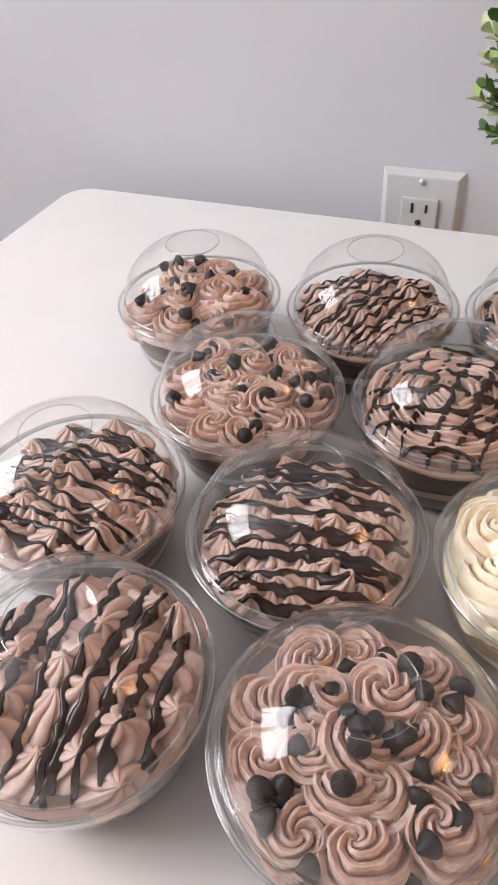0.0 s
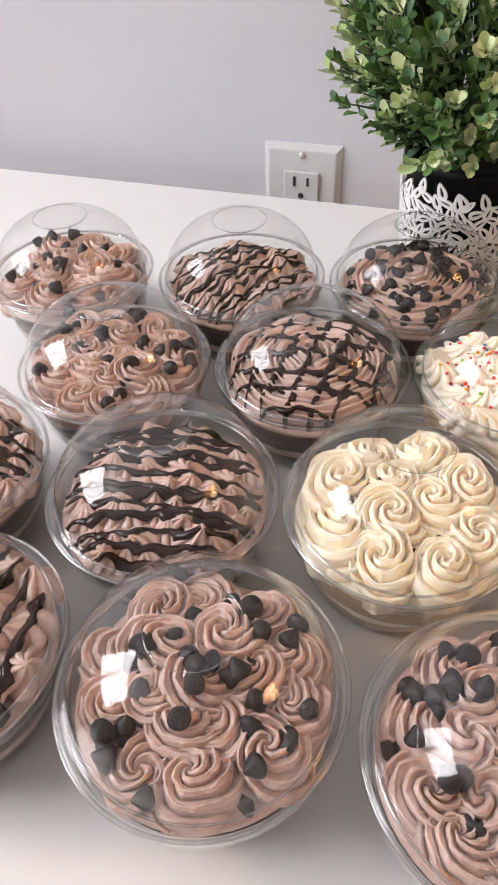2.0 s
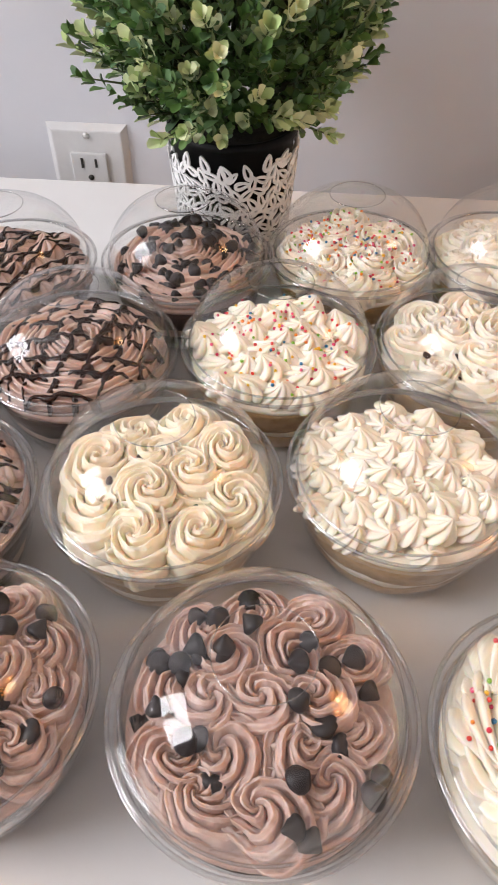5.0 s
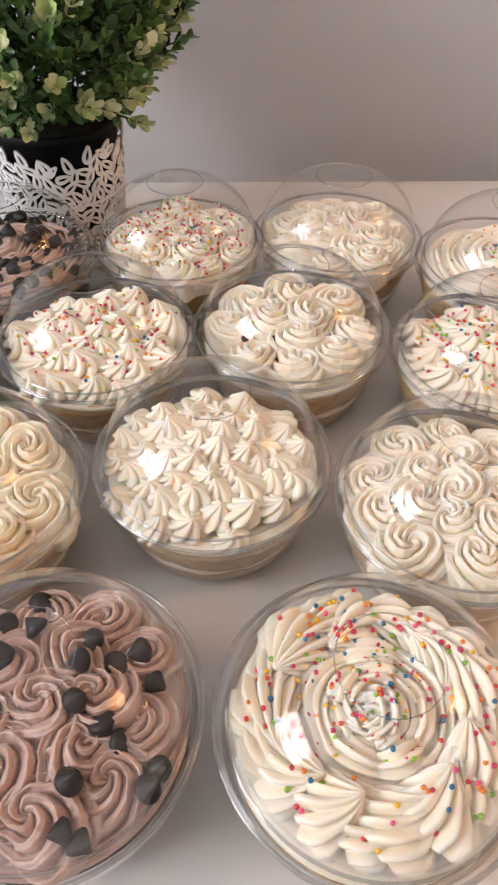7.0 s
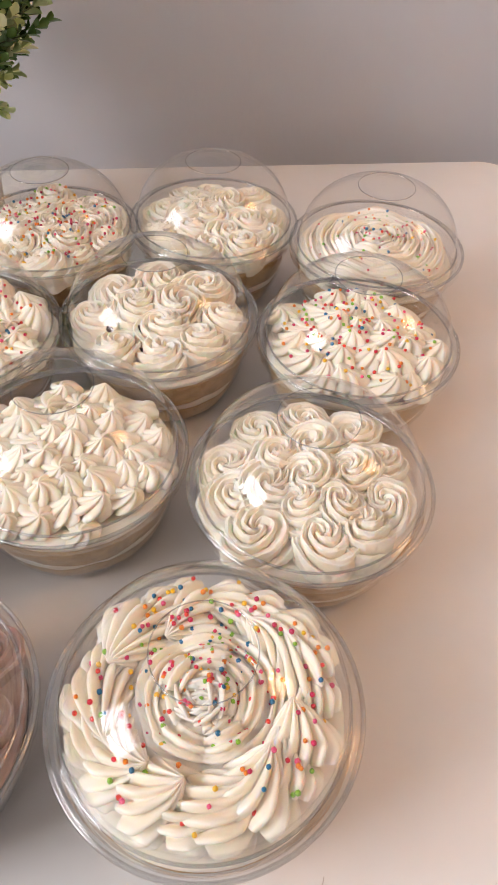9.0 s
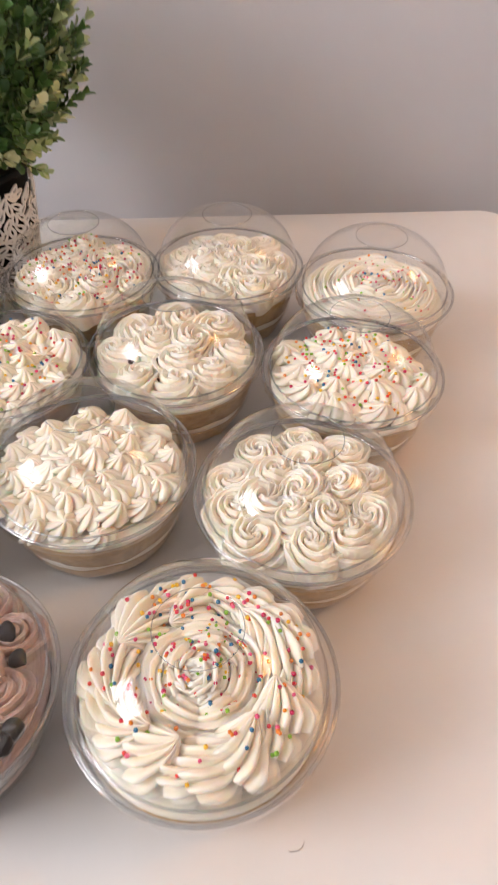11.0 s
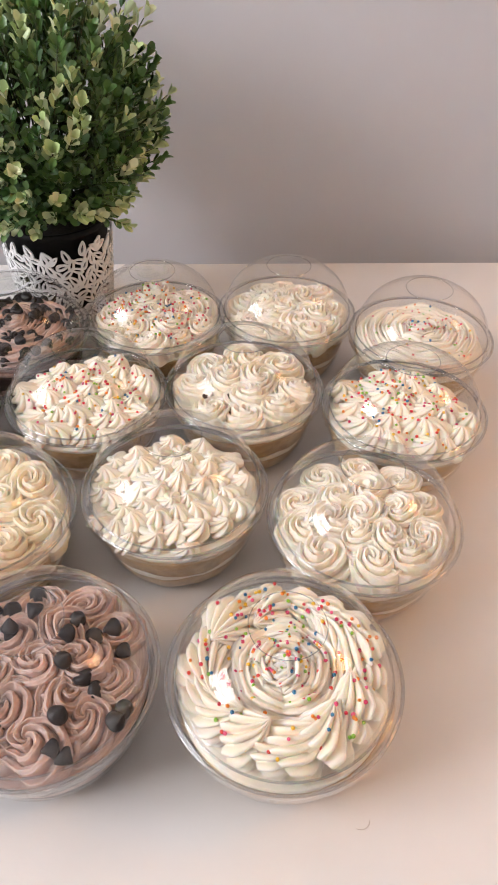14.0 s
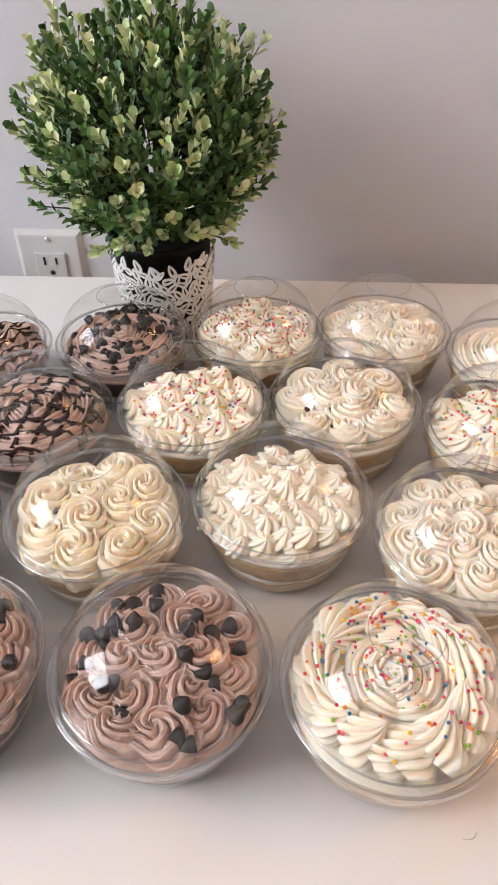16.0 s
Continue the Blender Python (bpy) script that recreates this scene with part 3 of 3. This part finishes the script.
def layer(z0, z1, mat, name, wav):
    """One layer of the filling, a slice of the bowl's inside with uneven faces."""
    def rad(z):
        s = max(0.0, min(1.0, (z - 0.0012) / (H - 0.0035)))
        return R0 * (BASE_R + (0.955 - BASE_R) * s ** 0.62) - 0.0011
    prof = [(0, z0)] + [(rad(z0) * 0.6, z0)] + [(rad(z0 + (z1 - z0) * k / 5), z0 + (z1 - z0) * k / 5) for k in range(6)] + [(rad(z1) * 0.6, z1), (0, z1)]
    b = lathe(prof, 60)
    for v in b.verts:
        a = math.atan2(v.co.y, v.co.x)
        v.co.z += wav * (math.sin(5 * a + z0 * 900) + 0.6 * math.sin(11 * a + 1)) * 0.5
        f = 1 - 0.012 * noise.noise(v.co * 160)
        v.co.x *= f
        v.co.y *= f
    return mesh_of(b, name, mat)


LAYERS = {
    "choc": [layer(0.0022, 0.0150, M_DARK_CAKE, "cake_layer", 0.0008), layer(0.0152, 0.0210, M_CHOC_CREAM, "cream_layer", 0.0008), layer(0.0212, 0.0350, M_DARK_CAKE, "cake_layer", 0.0008)],
    "white": [layer(0.0022, 0.0160, M_GOLD_CAKE, "cake_layer", 0.0009), layer(0.0162, 0.0198, M_WHITE_CREAM, "cream_layer", 0.0012), layer(0.0200, 0.0355, M_GOLD_CAKE, "cake_layer", 0.0012)],
}


def bed_mesh(mat):
    """The spread cream under the piping."""
    b = lathe([(R0 * 0.885, H - 0.0110), (R0 * 0.90, H - 0.0102), (R0 * 0.885, H - 0.0085), (R0 * 0.7, H - 0.0090), (R0 * 0.4, H - 0.0085), (0, H - 0.008)], 48)
    for v in b.verts:
        v.co.z += 0.0008 * noise.noise(v.co * 130)
    return mesh_of(b, "cream_bed", mat)


def chip_mesh():
    return mesh_of(lathe([(0, 0), (0.0030, 0.0002), (0.0039, 0.0012), (0.0038, 0.0022), (0.0028, 0.0036), (0.0016, 0.0050), (0.0007, 0.0062), (0, 0.0066)], 14), "chocolate_chip", M_CHIP)


CHIP = chip_mesh()
# dark lump that stands for a dark gap between rosettes
bm = bmesh.new()
bmesh.ops.create_icosphere(bm, subdivisions=2, radius=0.0030)
for v in bm.verts:
    v.co *= 1 + 0.35 * noise.noise(v.co * 700)
GAP_LUMP = mesh_of(bm, "dark_gap_lump", M_DARK_CAKE, False)


def tree_low(drop, x, y):
    return drop(x, y)[0]


CREAMS = {"choc": M_CHOC_CREAM, "white": M_WHITE_CREAM, "butter": M_BUTTER_CREAM}
BEDS = {k: bed_mesh(m) for k, m in CREAMS.items()}
ROSETTES = {k: [mesh_of(rosette(0.0152, 0.0088, s), "rosette", m) for s in range(9)] for k, m in CREAMS.items()}
STARS = {k: [mesh_of(star(0.0098, 0.0112, s), "piped_star", m) for s in range(6)] for k, m in CREAMS.items()}
SHELLS = [mesh_of(star(0.0098, 0.0125, s + 40, 13), "piped_shell", M_WHITE_CREAM) for s in range(5)]
SWIRLS = {k: [mesh_of(swirl(rr, 0.015, n, s), "piped_swirl", CREAMS[k]) for rr, n, s in ((0.0365, 3.2, 1.0), (0.0475, 5.0, 3.0))] for k in ("choc", "white")}


def mound(r):
    return H - 0.0085 + 0.0085 * (1 - (r / (R0 * 0.92)) ** 2)


def rosette_spots(rnd, plan):
    spots = []
    if plan == "dense":
        rings = ((0.0, 1, 0.94), (0.0192, 6, 0.97), (0.0345, 10, 0.95))
    else:
        rings = ((0.0125, 3, 1.04), (0.0325, 8, 1.06))
    for rad, n, size in rings:
        a0 = rnd.uniform(0, 6.28)
        for k in range(n):
            a = a0 + 2 * math.pi * k / n + rnd.uniform(-0.13, 0.13)
            r = rad + rnd.uniform(-0.0022, 0.0016)
            spots.append((r * math.cos(a), r * math.sin(a), size * rnd.uniform(0.90, 1.12)))
    return spots


def star_spots(rnd, pitch):
    spots = []
    n = int(0.06 / pitch) + 1
    off = (rnd.uniform(0, pitch), rnd.uniform(0, pitch))
    turn = rnd.uniform(0, 1.0)
    for i in range(-n, n + 1):
        for j in range(-n, n + 1):
            x, y = (i + 0.5 * (j % 2)) * pitch + off[0], j * pitch * 0.87 + off[1]
            x, y = x * math.cos(turn) - y * math.sin(turn), x * math.sin(turn) + y * math.cos(turn)
            if math.hypot(x, y) < 0.0424:
                spots.append((x + rnd.uniform(-0.001, 0.001), y + rnd.uniform(-0.001, 0.001), pitch / 0.0132 * rnd.uniform(0.9, 1.15)))
    return spots


from mathutils.bvhtree import BVHTree


def surface(pieces):
    """The piped surface of one cup, to lay syrup, chips and sprinkles on."""
    vs, fs = [], []
    for me, m in pieces:
        o = len(vs)
        vs += [m @ v.co for v in me.vertices]
        fs += [[o + k for k in p.vertices] for p in me.polygons]
    tree = BVHTree.FromPolygons(vs, fs)

    def drop(x, y):
        p, n, _, _ = tree.ray_cast(Vector((x, y, 0.2)), Vector((0, 0, -1)))
        return (p, n) if p else (Vector((x, y, H - 0.006)), Vector((0, 0, 1)))
    return drop


def drizzle_bm(drop, lines, rnd, width, wander):
    bm = bmesh.new()
    for ang, offs in lines:
        d, s = Vector((math.cos(ang), math.sin(ang))), Vector((-math.sin(ang), math.cos(ang)))
        for o in offs:
            half = math.sqrt(max(0, 0.0455 ** 2 - o * o))
            if half < 0.008:
                continue
            n = max(6, int(half / 0.0011))
            ph, path, radii = rnd.uniform(0, 6.28), [], []
            w = width * rnd.uniform(0.7, 1.25)
            lean = rnd.uniform(-0.10, 0.10)
            for k in range(n + 1):
                q = -half + 2 * half * k / n
                drift = noise.noise(Vector((q * 95, o * 700, ph)))
                oo = o + (lean * q + 0.0030 * drift) * wander + 0.0006 * math.sin(q * 510 + 2 * ph)
                xy = d * q + s * oo
                p, _ = drop(xy.x, xy.y)
                path.append(p + Vector((0, 0, 0.0003)))
                run = 0.5 + 0.5 * noise.noise(Vector((q * 240, ph, o * 300)))
                radii.append(w * (0.30 + 1.25 * run) * min(1, 0.3 + 0.25 * k, 0.3 + 0.25 * (n - k)))
            mid = [sum(p.z for p in path[max(0, k - 4):k + 5]) / len(path[max(0, k - 4):k + 5]) for k in range(n + 1)]
            radii = [r * max(0.55, min(1.7, 1 + (m - p.z) * 260)) for r, m, p in zip(radii, mid, path)]
            zs = [p.z for p in path]
            for k in range(1, n):
                path[k].z = max(zs[k] - 0.0003, 0.25 * zs[k - 1] + 0.5 * zs[k] + 0.25 * zs[k + 1])
            rope(path, radii, 5, 0.0, 0, 8, bm, flat=0.8)
    return bm


def sprinkle_bm(drop, rnd, n, centre, spread):
    bm = bmesh.new()
    for k in range(n):
        if rnd.random() < 0.55:
            x, y = rnd.gauss(centre[0], spread), rnd.gauss(centre[1], spread)
        else:
            a, r = rnd.uniform(0, 6.28), 0.043 * math.sqrt(rnd.random())
            x, y = r * math.cos(a), r * math.sin(a)
        if math.hypot(x, y) > 0.0445:
            continue
        p, nrm = drop(x, y)
        bmesh.ops.create_icosphere(bm, subdivisions=1, radius=rnd.uniform(0.00085, 0.00112), matrix=Matrix.Translation(p + nrm * 0.0006))
    return bm


def cup(key, kind, cream, label, plan, seed, chips=0, lines=None, width=0.0014, sprinkles=None, pitch=0.0132, scale_z=1.0, wander=1.0):
    rnd = random.Random(seed)
    x, y = CUPS[key]
    ob = empty("dessert_cup", (x, y, 0.0), label=label, category="dessert", group="dessert cups on the table")
    turn = rnd.uniform(0, 6.28)

    def put(name, me, m, text=""):
        o = part(name, me, None, ob, text)
        o.matrix_local = m
        return o

    put("bowl", BOWL, Matrix.Identity(4), "clear plastic bowl")
    lid = put("dome_lid", DOME, Matrix.Translation((0, 0, H)), "clear plastic dome lid")
    part("lid_flange", FLANGE, None, lid)
    part("rim_bead", BEAD_OUT, None, lid)
    part("rim_bead", BEAD_IN, None, lid)
    part("top_ring", BEAD_TOP, None, lid)
    for me in LAYERS["choc" if cream == "choc" else "white"]:
        put(me.name.split(".")[0], me, Matrix.Rotation(turn, 4, "Z"))
    put("cream_bed", BEDS[cream], Matrix.Identity(4))
    pieces = [(BEDS[cream], Matrix.Identity(4))]
    if kind == "rosette":
        for px, py, size in rosette_spots(rnd, plan):
            m = Matrix.Translation((px, py, mound(math.hypot(px, py)) + rnd.uniform(-0.0016, 0.0016))) @ Matrix.Rotation(rnd.uniform(-0.2, 0.2), 4, "X") @ Matrix.Rotation(rnd.uniform(-0.2, 0.2), 4, "Y") @ Matrix.Rotation(rnd.uniform(0, 6.28), 4, "Z") @ Matrix.Diagonal((size, size, size * scale_z * rnd.uniform(0.9, 1.12), 1))
            pieces.append((rnd.choice(ROSETTES[cream]), m))
    elif kind == "star":
        for px, py, size in star_spots(rnd, pitch):
            tilt = Matrix.Rotation(rnd.uniform(-0.22, 0.22), 4, "X") @ Matrix.Rotation(rnd.uniform(-0.22, 0.22), 4, "Y")
            m = Matrix.Translation((px, py, mound(math.hypot(px, py)) - 0.0025)) @ tilt @ Matrix.Rotation(rnd.uniform(0, 6.28), 4, "Z") @ Matrix.Diagonal((size, size, size * scale_z * rnd.uniform(0.75, 1.15), 1))
            pieces.append((rnd.choice(STARS[cream]), m))
    else:
        pieces.append((SWIRLS[cream][0 if plan == "shells" else 1], Matrix.Translation((0, 0, H - 0.0075)) @ Matrix.Rotation(turn, 4, "Z")))
        if plan == "shells":
            for q in range(18):
                a = turn + 2 * math.pi * q / 18 + rnd.uniform(-0.06, 0.06)
                size = rnd.uniform(1.15, 1.6)
                lay = Matrix.Rotation(a + 2.2, 4, "Z") @ Matrix.Rotation(1.05, 4, "Y") @ Matrix.Diagonal((size * 0.9, size * 0.9, size * 1.15, 1))
                pieces.append((rnd.choice(SHELLS), Matrix.Translation((0.0370 * math.cos(a), 0.0370 * math.sin(a), H - 0.0040 + rnd.uniform(-0.001, 0.001))) @ lay))
    for me, m in pieces[1:]:
        put(me.name.split(".")[0], me, m)
    drop = pieces_drop = surface(pieces)
    if lines:
        o = put("chocolate_drizzle", mesh_of(drizzle_bm(drop, lines, rnd, width, wander), "chocolate_drizzle", M_SYRUP), Matrix.Identity(4), "glossy dark chocolate syrup lines")
    for _ in range(chips):
        a, r = rnd.uniform(0, 6.28), 0.044 * math.sqrt(rnd.random())
        p, n = drop(r * math.cos(a), r * math.sin(a))
        q = n.to_track_quat("Z", "Y").to_matrix().to_4x4()
        tilt = Matrix.Rotation(rnd.choice((0, 0.6, 1.2, 2.4)) + rnd.uniform(-0.3, 0.3), 4, "X")
        s = rnd.uniform(1.0, 1.25)
        put("chocolate_chip", CHIP, Matrix.Translation(p + n * 0.0008) @ q @ Matrix.Rotation(rnd.uniform(0, 6.28), 4, "Z") @ tilt @ Matrix.Diagonal((s, s, s, 1)))
    # lumps added at the lowest points between rosettes to darken the gaps
    if plan == "open" and cream != "choc":
        low = []
        for _ in range(90):
            a, r = rnd.uniform(0, 6.28), rnd.uniform(0.010, 0.034)
            low.append(tree_low(pieces_drop, r * math.cos(a), r * math.sin(a)))
        low.sort(key=lambda p: p.z - mound(math.hypot(p.x, p.y)))
        kept = []
        for p in low:
            if all((p - q).length > 0.012 for q in kept) and len(kept) < 5:
                kept.append(p)
                s = rnd.uniform(0.5, 0.8)
                put("dark_gap_lump", GAP_LUMP, Matrix.Translation(p + Vector((0, 0, 0.0004))) @ Matrix.Rotation(rnd.uniform(0, 6.28), 4, "Z") @ Matrix.Diagonal((s * 1.3, s * 0.8, s, 1)))
    if sprinkles:
        o = put("sprinkles", mesh_of(sprinkle_bm(drop, rnd, *sprinkles), "sprinkles", M_SPRINKLE), Matrix.Identity(4), "tiny coloured sugar pearls")
        tagged(o, kind="stuff")
    return ob


def lines_at(deg, step, jitter, seed, span=0.044):
    r = random.Random(seed)
    n = int(span / step)
    return (radians(deg), [k * step + r.uniform(-jitter, jitter) for k in range(-n, n + 1)])


CHIP_ROSE = "chocolate dessert cup with piped rosettes and chocolate chips"
DRIZZLE = "chocolate dessert cup with piped stars under dark syrup lines"
cup("B1", "rosette", "choc", CHIP_ROSE, "open", 21, chips=24)
cup("B2", "star", "choc", DRIZZLE, "", 22, lines=[lines_at(62, 0.0058, 0.0016, 1)], width=0.0015)
cup("B3", "swirl", "choc", "chocolate dessert cup with a swirl buried in chips", "", 23, chips=90)
cup("B4", "rosette", "white", "vanilla dessert cup with rosettes and bright sprinkles", "dense", 24, sprinkles=(270, (0.0, 0.004), 0.02))
cup("B5", "rosette", "white", "vanilla dessert cup with many plain white rosettes", "dense", 25)
cup("B6", "swirl", "white", "vanilla dessert cup with smooth swirl and sprinkles", "", 26, sprinkles=(190, (0.006, 0.004), 0.015))
cup("C1", "rosette", "choc", CHIP_ROSE, "dense", 31, chips=22)
cup("C2", "swirl", "choc", "chocolate dessert cup with a swirl and crossed syrup lines", "", 33, lines=[lines_at(4, 0.0140, 0.0016, 2), lines_at(84, 0.0125, 0.0014, 3)], width=0.0018, wander=0.35)
cup("C3", "star", "white", "vanilla dessert cup with piped stars and sprinkles", "", 34, sprinkles=(140, (0.0, 0.004), 0.022), pitch=0.0140)
cup("C4", "rosette", "white", "vanilla dessert cup with rosettes and dark gaps between", "open", 35)
cup("C5", "star", "white", "vanilla dessert cup with piped stars and sprinkles", "", 36, sprinkles=(170, (-0.006, 0.01), 0.02), pitch=0.0150)
cup("D0", "star", "choc", DRIZZLE, "", 41, lines=[lines_at(172, 0.0074, 0.0018, 4)], width=0.0020, pitch=0.0140)
cup("D1", "star", "choc", DRIZZLE, "", 42, lines=[lines_at(10, 0.0068, 0.0020, 5)], width=0.0022, pitch=0.0108)
cup("D2", "rosette", "butter", "cream-coloured dessert cup with large butter cream rosettes", "open", 43)
cup("D3", "star", "white", "vanilla dessert cup covered in plain white piped stars", "", 44, pitch=0.0118)
cup("D4", "rosette", "white", "vanilla dessert cup with wide white rosettes", "dense", 48)
cup("E0", "star", "choc", "chocolate dessert cup with tall stars and heavy syrup", "", 51, lines=[lines_at(98, 0.0096, 0.0022, 6)], width=0.0025, pitch=0.0165, scale_z=1.0)
cup("E1", "rosette", "choc", CHIP_ROSE, "dense", 52, chips=31)
cup("E2", "rosette", "choc", CHIP_ROSE, "dense", 53, chips=31)
cup("E3", "swirl", "white", "vanilla dessert cup with one big swirl and sprinkles", "shells", 54, sprinkles=(270, (0.000, 0.012), 0.013))

# a short dark hair on the table
arc = [Vector((0.3370 + 0.0045 * math.cos(a), -0.5249 + 0.0045 * math.sin(a), 0.00035)) for a in [radians(-120 + 10 * k) for k in range(12)]]
tagged(part("hair", rope(arc, [0.00011] * 12, 4, 0.0, 0, 5), M_HAIR), "short thin curved hair lying on the tabletop", "hair")
